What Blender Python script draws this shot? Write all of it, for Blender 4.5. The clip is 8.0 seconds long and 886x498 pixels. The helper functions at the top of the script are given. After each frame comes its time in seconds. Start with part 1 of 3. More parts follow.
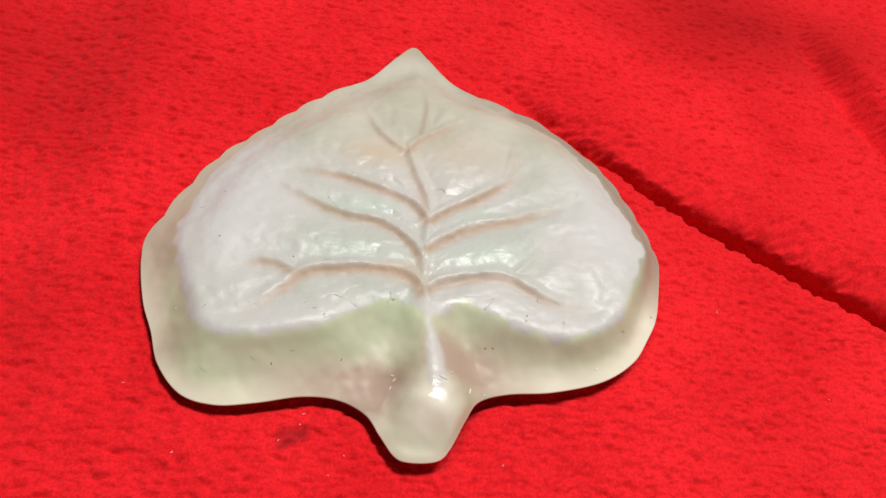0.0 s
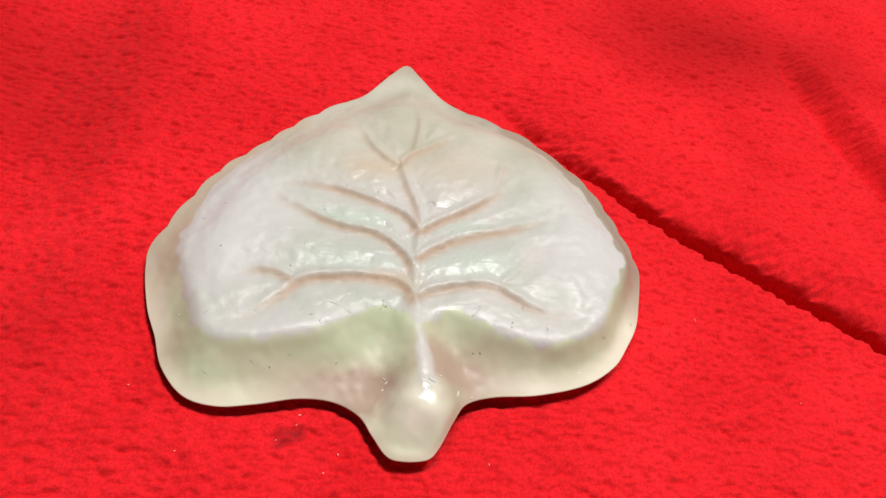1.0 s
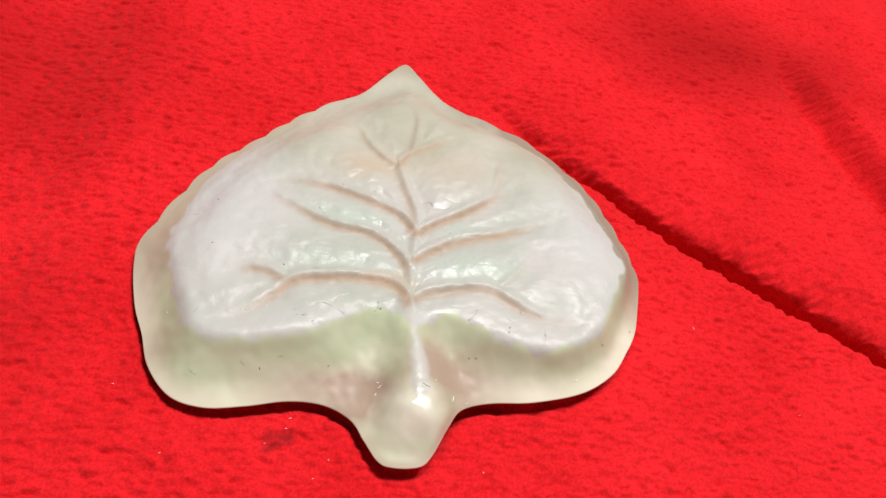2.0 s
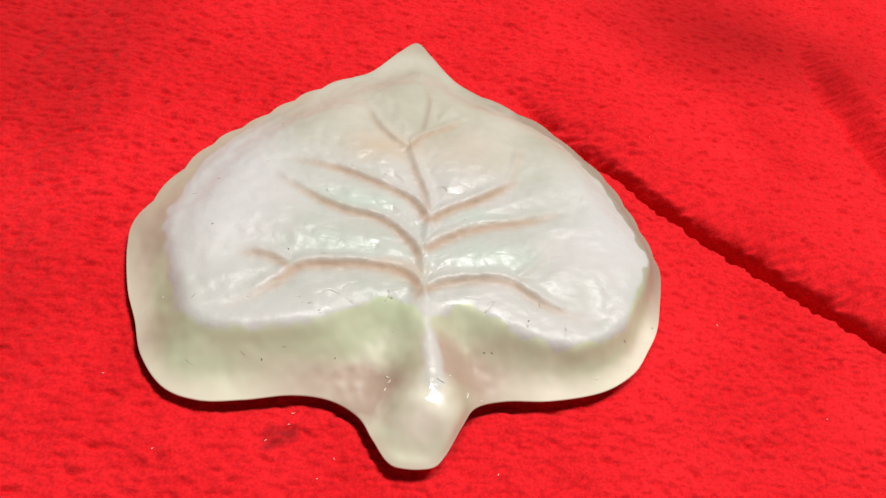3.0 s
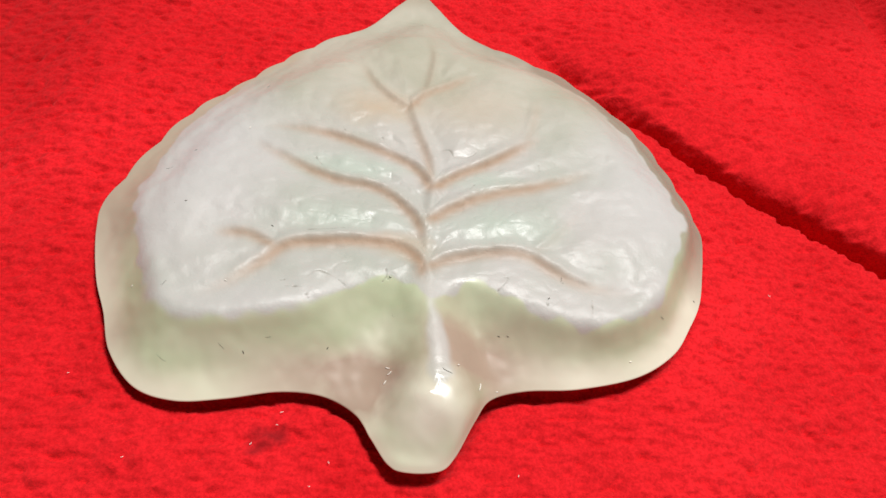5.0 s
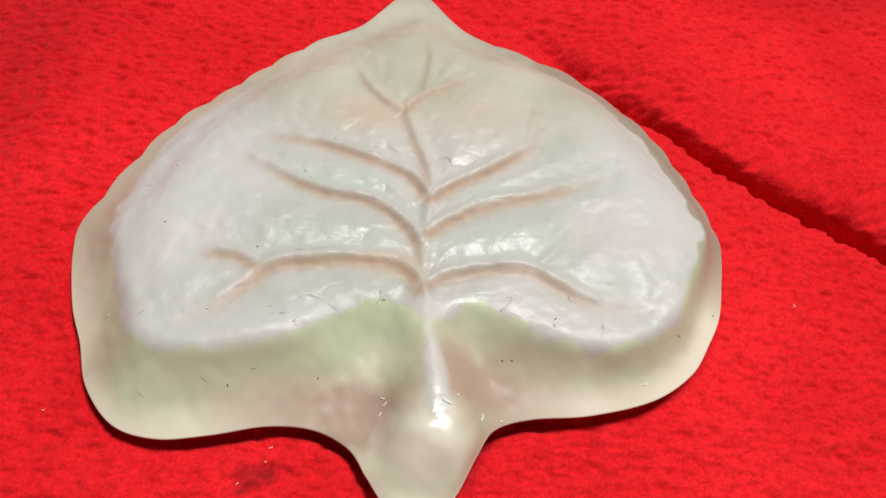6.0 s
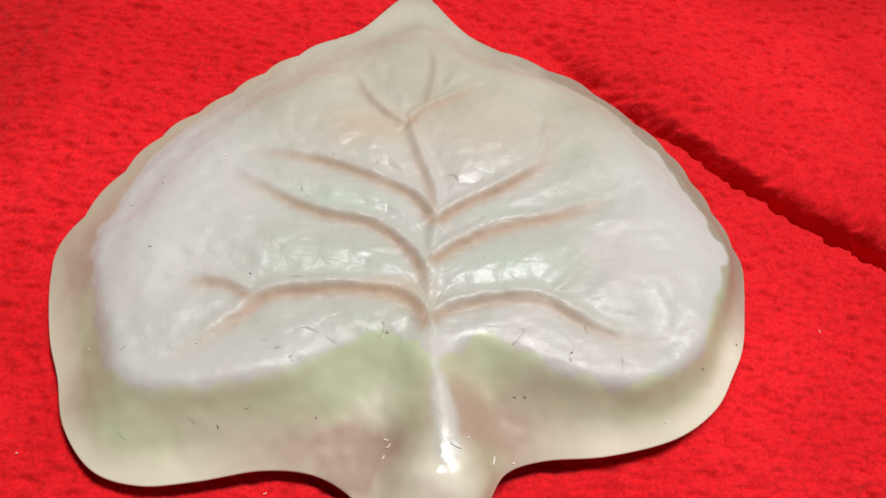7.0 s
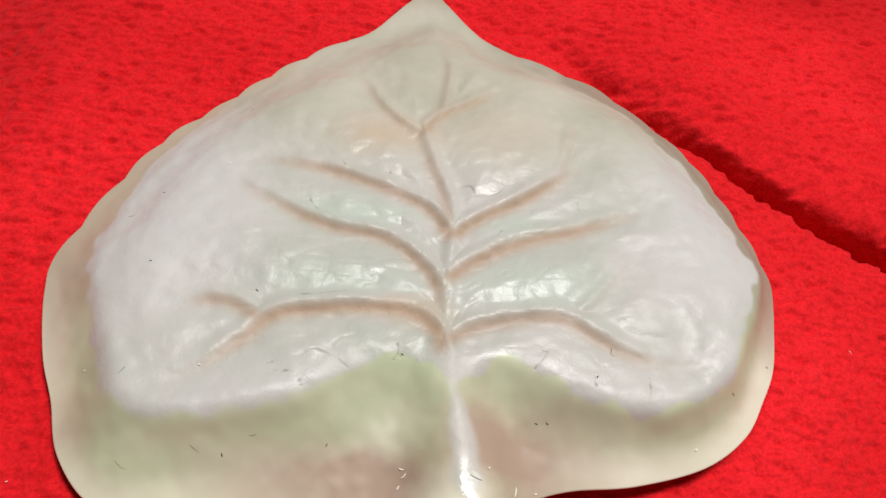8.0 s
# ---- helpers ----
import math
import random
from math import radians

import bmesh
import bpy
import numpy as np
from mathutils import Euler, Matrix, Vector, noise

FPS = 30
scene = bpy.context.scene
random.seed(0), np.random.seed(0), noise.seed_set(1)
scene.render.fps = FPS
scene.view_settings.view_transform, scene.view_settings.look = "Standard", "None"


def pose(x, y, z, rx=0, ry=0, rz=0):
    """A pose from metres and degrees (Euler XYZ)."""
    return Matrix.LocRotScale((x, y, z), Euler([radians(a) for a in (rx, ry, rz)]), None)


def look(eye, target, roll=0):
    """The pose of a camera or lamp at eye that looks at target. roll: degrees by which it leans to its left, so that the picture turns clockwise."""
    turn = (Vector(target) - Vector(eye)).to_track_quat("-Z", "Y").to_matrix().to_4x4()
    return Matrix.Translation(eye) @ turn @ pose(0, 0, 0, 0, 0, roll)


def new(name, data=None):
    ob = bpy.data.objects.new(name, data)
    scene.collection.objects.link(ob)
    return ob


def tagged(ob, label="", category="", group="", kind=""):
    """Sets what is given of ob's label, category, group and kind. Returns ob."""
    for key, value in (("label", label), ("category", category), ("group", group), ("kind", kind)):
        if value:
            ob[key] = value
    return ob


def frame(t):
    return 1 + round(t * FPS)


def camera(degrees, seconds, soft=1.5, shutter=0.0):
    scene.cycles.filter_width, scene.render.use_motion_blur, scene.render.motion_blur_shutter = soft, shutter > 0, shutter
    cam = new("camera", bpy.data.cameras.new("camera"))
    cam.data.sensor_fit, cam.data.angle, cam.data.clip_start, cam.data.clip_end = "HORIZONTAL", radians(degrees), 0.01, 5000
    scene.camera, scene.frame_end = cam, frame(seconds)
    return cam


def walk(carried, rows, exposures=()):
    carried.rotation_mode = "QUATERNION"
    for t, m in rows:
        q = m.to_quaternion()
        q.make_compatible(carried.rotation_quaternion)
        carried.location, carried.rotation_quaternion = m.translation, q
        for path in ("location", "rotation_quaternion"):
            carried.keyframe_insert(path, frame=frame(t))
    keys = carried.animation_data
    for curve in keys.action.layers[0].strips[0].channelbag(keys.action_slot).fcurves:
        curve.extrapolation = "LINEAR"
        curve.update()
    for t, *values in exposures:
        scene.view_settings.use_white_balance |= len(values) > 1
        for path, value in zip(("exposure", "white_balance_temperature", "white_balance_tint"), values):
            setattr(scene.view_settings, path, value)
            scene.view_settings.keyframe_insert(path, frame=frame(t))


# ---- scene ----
cam = camera(62.0, 8.0)
PATH = [
    (0, (-0.04047, -0.16065, 0.25518), (0.01020, 0.00935, 0.01325), 18.32),
    (0.2, (-0.04124, -0.16462, 0.25721), (0.01082, 0.00821, 0.01759), 18.40),
    (0.5, (-0.04285, -0.16814, 0.26596), (0.00939, 0.00505, 0.02664), 18.55),
    (1, (-0.04129, -0.16942, 0.26762), (0.01124, 0.00394, 0.02849), 18.71),
    (1.5, (-0.04125, -0.16788, 0.26459), (0.01347, 0.00596, 0.02630), 19.67),
    (1.7, (-0.04207, -0.16707, 0.26262), (0.01373, 0.00758, 0.02518), 20.19),
    (2.8, (-0.04594, -0.16170, 0.25108), (0.01210, 0.01265, 0.01395), 22.06),
    (3, (-0.04778, -0.15793, 0.24345), (0.01216, 0.01473, 0.00556), 22.90),
    (3.5, (-0.04709, -0.14962, 0.22860), (0.01454, 0.02042, -0.01075), 23.65),
    (4, (-0.04109, -0.14693, 0.22415), (0.01544, 0.02236, -0.01699), 21.66),
    (4.5, (-0.03639, -0.14472, 0.22051), (0.01535, 0.02380, -0.02223), 19.89),
    (4.7, (-0.03364, -0.14319, 0.21975), (0.01551, 0.02422, -0.02429), 18.97),
    (5.8, (-0.02457, -0.12672, 0.21001), (0.01599, 0.03311, -0.04061), 15.88),
    (6, (-0.02313, -0.12268, 0.20972), (0.01677, 0.03767, -0.04067), 15.36),
    (6.5, (-0.02293, -0.11031, 0.20210), (0.01808, 0.04687, -0.05011), 15.90),
    (7, (-0.02588, -0.10581, 0.20105), (0.01736, 0.05178, -0.05054), 16.61),
    (7.5, (-0.02900, -0.10158, 0.19716), (0.01597, 0.05620, -0.05400), 17.32),
    (8, (-0.03066, -0.09629, 0.19256), (0.01458, 0.06178, -0.05838), 17.60),
]
walk(cam, [(t, look(eye, target, roll)) for t, eye, target, roll in PATH],
     exposures=[(0, -0.06), (1, 0.03), (3, 0.05), (4.5, 0.0), (6.5, -0.13), (8, -0.16)])

# ---- world and light ----
world = bpy.data.worlds.new("room_world")
scene.world = world
world.use_nodes = True
world.node_tree.nodes["Background"].inputs[0].default_value = (0.9, 0.95, 1.0, 1)
world.node_tree.nodes["Background"].inputs[1].default_value = 0.08


def area_lamp(name, eye, target, size, watts, colour):
    data = bpy.data.lights.new(name, "AREA")
    data.shape, data.size, data.size_y = "RECTANGLE", size[0], size[1]
    data.energy, data.color = watts, colour
    ob = new(name, data)
    ob.matrix_world = look(eye, target)
    return ob


area_lamp("ceiling_lamp", (0.32, 0.38, 1.90), (0.0, 0.03, 0.0), (0.52, 0.44), 50.0, (1.0, 0.99, 0.97))


# ---- materials ----
def material(name):
    mat = bpy.data.materials.new(name)
    mat.use_nodes = True
    tree = mat.node_tree
    return mat, tree, tree.nodes["Principled BSDF"]


def node(tree, kind, **values):
    made = tree.nodes.new(kind)
    for key, value in values.items():
        made.inputs[key.replace("_", " ")].default_value = value
    return made


def noise_node(tree, scale, detail=4.0, roughness=0.55):
    coords = tree.nodes.new("ShaderNodeTexCoord")
    made = node(tree, "ShaderNodeTexNoise", Scale=scale, Detail=detail, Roughness=roughness)
    tree.links.new(coords.outputs["Object"], made.inputs["Vector"])
    return made


def ramp(tree, source, stops):
    made = tree.nodes.new("ShaderNodeValToRGB")
    points = made.color_ramp.elements
    for k, (place, colour) in enumerate(stops):
        el = points[k] if k < 2 else points.new(place)
        el.position, el.color = place, (*colour, 1)
    tree.links.new(source, made.inputs[0])
    return made


def blend(tree, fac, a, b, kind="MIX"):
    made = tree.nodes.new("ShaderNodeMix")
    made.data_type, made.blend_type = "RGBA", kind
    for k, value in ((0, fac), (6, a), (7, b)):
        if isinstance(value, (float, int)):
            made.inputs[k].default_value = value
        elif isinstance(value, tuple):
            made.inputs[k].default_value = (*value, 1)
        else:
            tree.links.new(value, made.inputs[k])
    return made.outputs[2]


def bump(tree, bsdf, height, strength, distance):
    made = node(tree, "ShaderNodeBump", Strength=strength, Distance=distance)
    tree.links.new(height, made.inputs["Height"])
    tree.links.new(made.outputs[0], bsdf.inputs["Normal"])
    return made


def attribute(tree, name):
    made = tree.nodes.new("ShaderNodeAttribute")
    made.attribute_name = name
    return made.outputs["Fac"]


def blot_mask(tree, spots):
    """Soft blots, each a middle and radii in metres, with an uneven outline."""
    coords = tree.nodes.new("ShaderNodeTexCoord")
    wobble = noise_node(tree, 70.0, 3.0)
    moved = tree.nodes.new("ShaderNodeVectorMath")
    moved.operation = "MULTIPLY_ADD"
    tree.links.new(wobble.outputs["Color"], moved.inputs[0])
    moved.inputs[1].default_value = (0.012, 0.012, 0.0)
    tree.links.new(coords.outputs["Object"], moved.inputs[2])
    total = None
    for middle, radii, strength in spots:
        place = tree.nodes.new("ShaderNodeMapping")
        place.vector_type = "TEXTURE"
        place.inputs["Location"].default_value = (middle[0] + 0.006, middle[1] + 0.006, 0.01)
        place.inputs["Scale"].default_value = (*radii, 0.05)
        tree.links.new(moved.outputs[0], place.inputs["Vector"])
        ball = tree.nodes.new("ShaderNodeTexGradient")
        ball.gradient_type = "SPHERICAL"
        tree.links.new(place.outputs[0], ball.inputs["Vector"])
        part = tree.nodes.new("ShaderNodeMath")
        part.operation = "MULTIPLY_ADD"
        tree.links.new(ball.outputs["Fac"], part.inputs[0])
        part.inputs[1].default_value = strength
        if total:
            tree.links.new(total, part.inputs[2])
        else:
            part.inputs[2].default_value = 0.0
        part.use_clamp = True
        total = part.outputs[0]
    return total


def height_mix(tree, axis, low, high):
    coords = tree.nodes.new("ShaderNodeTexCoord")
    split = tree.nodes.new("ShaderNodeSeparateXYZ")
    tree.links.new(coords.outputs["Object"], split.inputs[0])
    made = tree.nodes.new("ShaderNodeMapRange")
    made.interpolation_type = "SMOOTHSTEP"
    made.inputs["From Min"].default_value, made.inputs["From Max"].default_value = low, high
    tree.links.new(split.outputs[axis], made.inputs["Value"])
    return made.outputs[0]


def silicone(name):
    """Milky silicone: clear, cream low down and greener higher up, with a worn white film on the leaf's face."""
    mat, tree, bsdf = material(name)
    cloudy = noise_node(tree, 30.0, 3.0)
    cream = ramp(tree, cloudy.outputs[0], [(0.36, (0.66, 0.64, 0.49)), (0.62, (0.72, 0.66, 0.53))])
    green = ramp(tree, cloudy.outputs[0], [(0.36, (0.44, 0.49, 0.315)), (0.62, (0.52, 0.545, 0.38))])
    # tint by height: cream low down, a darker green higher up
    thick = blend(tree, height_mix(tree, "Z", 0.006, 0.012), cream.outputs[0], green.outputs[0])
    # toward +Y the clear silicone turns tan, darker toward +X
    far_tan = blend(tree, height_mix(tree, "X", -0.03, 0.03), (0.46, 0.395, 0.30), (0.30, 0.26, 0.20))
    clear = blend(tree, height_mix(tree, "Y", -0.02, 0.015), thick, far_tan)
    blots = blot_mask(tree, [((-0.028, -0.049), (0.038, 0.013), 1.05), ((-0.015, -0.051), (0.014, 0.013), 1.1), ((0.021, -0.044), (0.030, 0.018), 1.3), ((0.009, -0.037), (0.010, 0.018), 0.7), ((-0.099, -0.004), (0.010, 0.030), 0.5),
                              ((-0.091, -0.037), (0.014, 0.012), 0.6), ((0.010, -0.062), (0.014, 0.012), 0.4), ((0.101, -0.002), (0.008, 0.02), 0.6)])
    clear = blend(tree, blots, clear, (0.40, 0.295, 0.225))
    pale = blot_mask(tree, [((0.003, -0.060), (0.016, 0.016), 1.1), ((-0.013, -0.037), (0.012, 0.009), 0.55), ((-0.052, -0.044), (0.030, 0.008), 0.3), ((0.050, -0.043), (0.030, 0.007), 0.25)])
    clear = blend(tree, pale, clear, (0.72, 0.66, 0.555))
    dusty = ramp(tree, cloudy.outputs[0], [(0.36, (0.425, 0.437, 0.385)), (0.60, (0.500, 0.481, 0.453))])
    worn = ramp(tree, cloudy.outputs[0], [(0.36, (0.405, 0.39, 0.305)), (0.62, (0.475, 0.445, 0.365))])
    film = blend(tree, height_mix(tree, "Y", 0.02, 0.085), dusty.outputs[0], worn.outputs[0])
    chalk = blot_mask(tree, [((-0.074, 0.028), (0.034, 0.055), 1.3), ((-0.050, -0.030), (0.045, 0.012), 0.8), ((0.082, 0.022), (0.028, 0.050), 1.0)])
    film = blend(tree, chalk, film, (0.532, 0.517, 0.500))
    amber = blot_mask(tree, [((-0.016, 0.056), (0.022, 0.012), 0.9), ((0.02, 0.058), (0.03, 0.02), 0.4), ((-0.008, -0.007), (0.016, 0.007), 0.7)])
    film = blend(tree, amber, film, (0.50, 0.39, 0.28))
    mint = blot_mask(tree, [((0.026, 0.002), (0.030, 0.010), 1.0), ((-0.022, 0.025), (0.030, 0.008), 1.0), ((-0.025, 0.002), (0.032, 0.006), 0.8), ((0.020, 0.022), (0.020, 0.006), 0.7)])
    film = blend(tree, mint, film, (0.45, 0.51, 0.44))
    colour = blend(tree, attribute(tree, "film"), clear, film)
    # shade along the veins' steep flanks, painted as amber brown
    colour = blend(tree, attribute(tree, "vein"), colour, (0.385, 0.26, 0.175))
    crack = attribute(tree, "crack")
    colour = blend(tree, crack, colour, (0.26, 0.25, 0.21))
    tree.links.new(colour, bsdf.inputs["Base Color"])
    bsdf.inputs["IOR"].default_value = 1.42
    gloss = noise_node(tree, 75.0, 3.0)
    wet = ramp(tree, gloss.outputs[0], [(0.35, (0.33,) * 3), (0.65, (0.47,) * 3)])
    dull = ramp(tree, gloss.outputs[0], [(0.35, (0.38,) * 3), (0.65, (0.56,) * 3)])
    handled = blot_mask(tree, [((0.0, 0.014), (0.062, 0.062), 1.6), ((-0.035, -0.020), (0.040, 0.018), 1.6), ((0.030, -0.018), (0.030, 0.012), 1.2), ((-0.058, -0.031), (0.034, 0.009), 1.5)])
    rough = tree.nodes.new("ShaderNodeMix")
    rough.data_type = "RGBA"
    tree.links.new(handled, rough.inputs[0])
    tree.links.new(dull.outputs[0], rough.inputs[6])
    tree.links.new(wet.outputs[0], rough.inputs[7])
    worn_rough = blend(tree, attribute(tree, "vein"), rough.outputs[2], (0.62, 0.62, 0.62))
    tree.links.new(blend(tree, attribute(tree, "polish"), worn_rough, (0.13, 0.13, 0.13)), bsdf.inputs["Roughness"])
    creased = noise_node(tree, 400.0, 4.0, 0.6)
    first = node(tree, "ShaderNodeBump", Strength=0.32, Distance=0.0006)
    tree.links.new(blend(tree, attribute(tree, "film"), (0.45, 0.45, 0.45), creased.outputs[0]), first.inputs["Height"])
    tree.links.new(first.outputs[0], bsdf.inputs["Normal"])
    return mat


def fleece():
    mat, tree, bsdf = material("red_fleece")
    broad = noise_node(tree, 14.0, 3.0)
    fibre = noise_node(tree, 900.0, 3.0, 0.6)
    a = ramp(tree, broad.outputs[0], [(0.3, (0.67, 0.010, 0.015)), (0.7, (0.85, 0.018, 0.026))])
    b = ramp(tree, fibre.outputs[0], [(0.3, (0.72, 0.6, 0.6)), (0.62, (1, 1, 1))])
    clump = noise_node(tree, 300.0, 2.0)
    c = ramp(tree, clump.outputs[0], [(0.30, (0.82, 0.72, 0.72)), (0.5, (1, 1, 1))])
    deep = blend(tree, 1.0, a.outputs[0], b.outputs[0], "MULTIPLY")
    smudge = blot_mask(tree, [((-0.043, -0.065), (0.008, 0.005), 0.9), ((-0.046, -0.070), (0.004, 0.003), 0.8)])
    tufted = blend(tree, 1.0, deep, c.outputs[0], "MULTIPLY")
    # shade on the far and left pile, painted as a darker red
    painted_shade = blot_mask(tree, [((-0.200, 0.120), (0.110, 0.090), 1.2), ((0.200, 0.205), (0.130, 0.065), 1.0), ((-0.150, -0.030), (0.040, 0.060), 0.35)])
    shaded_red = blend(tree, painted_shade, tufted, (0.34, 0.004, 0.006))
    tree.links.new(blend(tree, smudge, shaded_red, (0.12, 0.008, 0.010)), bsdf.inputs["Base Color"])
    bsdf.inputs["Roughness"].default_value = 0.95
    bsdf.inputs["Specular IOR Level"].default_value = 0.1
    bsdf.inputs["Sheen Weight"].default_value = 0.35
    bsdf.inputs["Sheen Roughness"].default_value = 0.5
    bsdf.inputs["Sheen Tint"].default_value = (1.0, 0.13, 0.13, 1)
    bump(tree, bsdf, fibre.outputs[0], 0.5, 0.0008)
    return mat


def plain(name, colour, rough):
    mat, tree, bsdf = material(name)
    grain = noise_node(tree, 30.0, 4.0)
    shade = ramp(tree, grain.outputs[0], [(0.3, tuple(c * 0.93 for c in colour)), (0.7, colour)])
    tree.links.new(shade.outputs[0], bsdf.inputs["Base Color"])
    bsdf.inputs["Roughness"].default_value = rough
    return mat


SILICONE = silicone("milky_silicone")
FLEECE = fleece()
WALL_PAINT, CEILING_PAINT = plain("wall_paint", (0.40, 0.39, 0.37), 0.8), plain("ceiling_paint", (0.52, 0.52, 0.51), 0.9)
FLOOR_TILE = plain("floor_cement", (0.35, 0.33, 0.31), 0.6)


def mesh_object(name, verts, faces, mat, smooth=True):
    data = bpy.data.meshes.new(name)
    data.from_pydata(verts, [], faces)
    data.materials.append(mat)
    if smooth:
        data.shade_smooth()
    data.update()
    return new(name, data)


# ---- the room that closes the place ----
def slab(name, low, high, mat):
    bm = bmesh.new()
    bmesh.ops.create_cube(bm, size=1.0)
    for v in bm.verts:
        v.co = Vector([low[k] + (v.co[k] + 0.5) * (high[k] - low[k]) for k in range(3)])
    data = bpy.data.meshes.new(name)
    bm.to_mesh(data)
    bm.free()
    data.materials.append(mat)
    return tagged(new(name, data), kind="structure")


slab("floor", (-1.8, -1.6, -0.12), (1.8, 2.0, -0.030), FLOOR_TILE)
slab("ceiling", (-1.8, -1.6, 2.3), (1.8, 2.0, 2.4), CEILING_PAINT)
slab("wall_west", (-1.9, -1.7, -0.12), (-1.8, 2.1, 2.4), WALL_PAINT)
slab("wall_east", (1.8, -1.7, -0.12), (1.9, 2.1, 2.4), WALL_PAINT)
slab("wall_south", (-1.8, -1.7, -0.12), (1.8, -1.6, 2.4), WALL_PAINT)
slab("wall_north", (-1.8, 2.0, -0.12), (1.8, 2.1, 2.4), WALL_PAINT)


# ---- curves in millimetres ----
def spline(points, step, closed=False):
    """A smooth line through points, with about step millimetres between its places."""
    p = np.array(points, float)
    n = len(p)
    out = []
    for i in range(n if closed else n - 1):
        if closed:
            a, b, c, d = p[i - 1], p[i], p[(i + 1) % n], p[(i + 2) % n]
        else:
            a, b, c, d = p[max(i - 1, 0)], p[i], p[i + 1], p[min(i + 2, n - 1)]
        k = max(2, int(np.linalg.norm(c - b) / step))
        for t in np.linspace(0, 1, k, endpoint=False):
            out.append(0.5 * (2 * b + (c - a) * t + (2 * a - 5 * b + 4 * c - d) * t ** 2 + (3 * b - a - 3 * c + d) * t ** 3))
    if not closed:
        out.append(p[-1])
    return np.array(out)


def nearest(places, line):
    """Distance of each place to a line's points, and which of them is nearest."""
    dist, which = np.empty(len(places)), np.empty(len(places), int)
    for k in range(0, len(places), 20000):
        q = places[k:k + 20000]
        d2 = (q[:, :1] - line[None, :, 0]) ** 2 + (q[:, 1:2] - line[None, :, 1]) ** 2
        which[k:k + 20000] = d2.argmin(1)
        dist[k:k + 20000] = np.sqrt(d2.min(1))
    return dist, which


def inside(places, ring):
    hit = np.zeros(len(places), bool)
    x, y = places[:, 0], places[:, 1]
    for (ax, ay), (bx, by) in zip(ring, np.roll(ring, -1, 0)):
        if ay == by:
            continue
        cross = (ay > y) != (by > y)
        hit ^= cross & (x < (bx - ax) * (y - ay) / (by - ay) + ax)
    return hit


def soften(field, sigma):
    """Blur of a grid by a bell of sigma cells."""
    r = int(3 * sigma) + 1
    kernel = np.exp(-0.5 * (np.arange(-r, r + 1) / sigma) ** 2)
    kernel /= kernel.sum()
    for axis in (0, 1):
        pad = [(r, r) if k == axis else (0, 0) for k in (0, 1)]
        f = np.pad(field, pad, mode="edge")
        n = field.shape[axis]
        field = sum(w * np.take(f, range(k, k + n), axis) for k, w in enumerate(kernel))
    return field


def smoothstep(a, b, x):
    t = np.clip((x - a) / (b - a), 0, 1)
    return t * t * (3 - 2 * t)


# ---- the cloth, pressed down along the mould's rim ----
RIM_RIGHT = [(0.8, 141.1), (7.6, 133.3), (16.5, 120.4), (25.2, 112), (36.8, 107.1), (49.3, 100.6), (61.8, 93.7), (75.1, 80.8),
             (89.4, 64.6), (99, 44.6), (105.7, 23.7), (106.8, 11.8), (104.2, -1), (100.6, -13.9), (95, -23.8), (86.7, -34.8),
             (72.6, -43.8), (52.5, -48.8), (34.1, -50.3), (23.4, -53.9), (17.6, -62.1), (11.7, -72.4)]
RIM_LEFT = [(6.8, -76.5), (-3.1, -76.9), (-8.1, -74.5), (-13.1, -67.3), (-18.2, -59.6), (-28.2, -54.3), (-41.3, -53.4), (-56.6, -56.1),
            (-71, -57.3), (-83.3, -53.5), (-92.7, -42.4), (-97.8, -28.7), (-103, -16.1), (-107.2, 1.8), (-107.1, 14.3), (-97.7, 37.1),
            (-85.3, 58.6), (-70, 74.6), (-51.7, 93.4), (-32.7, 108.5), (-21.8, 114.6), (-8, 132.6)]
FOLD = spline([(-19.3, 201.3), (30.1, 137.1), (66.8, 99.6), (104.4, 68), (144.9, 44.6), (180.5, 23), (221.7, -2.3), (288, -47), (418, -127)], 1.0)
FOLD_FAR = spline([(242, 232.9), (250, 184.2), (259.1, 150.7), (269.4, 115.3), (284.8, 81.2), (318, 23)], 1.0)


def signed(places, line):
    dist, which = nearest(places, line)
    way = np.gradient(line, axis=0)
    off = places - line[which]
    side = way[which, 0] * off[:, 1] - way[which, 1] * off[:, 0]
    return np.where(side > 0, dist, -dist), which / len(line)


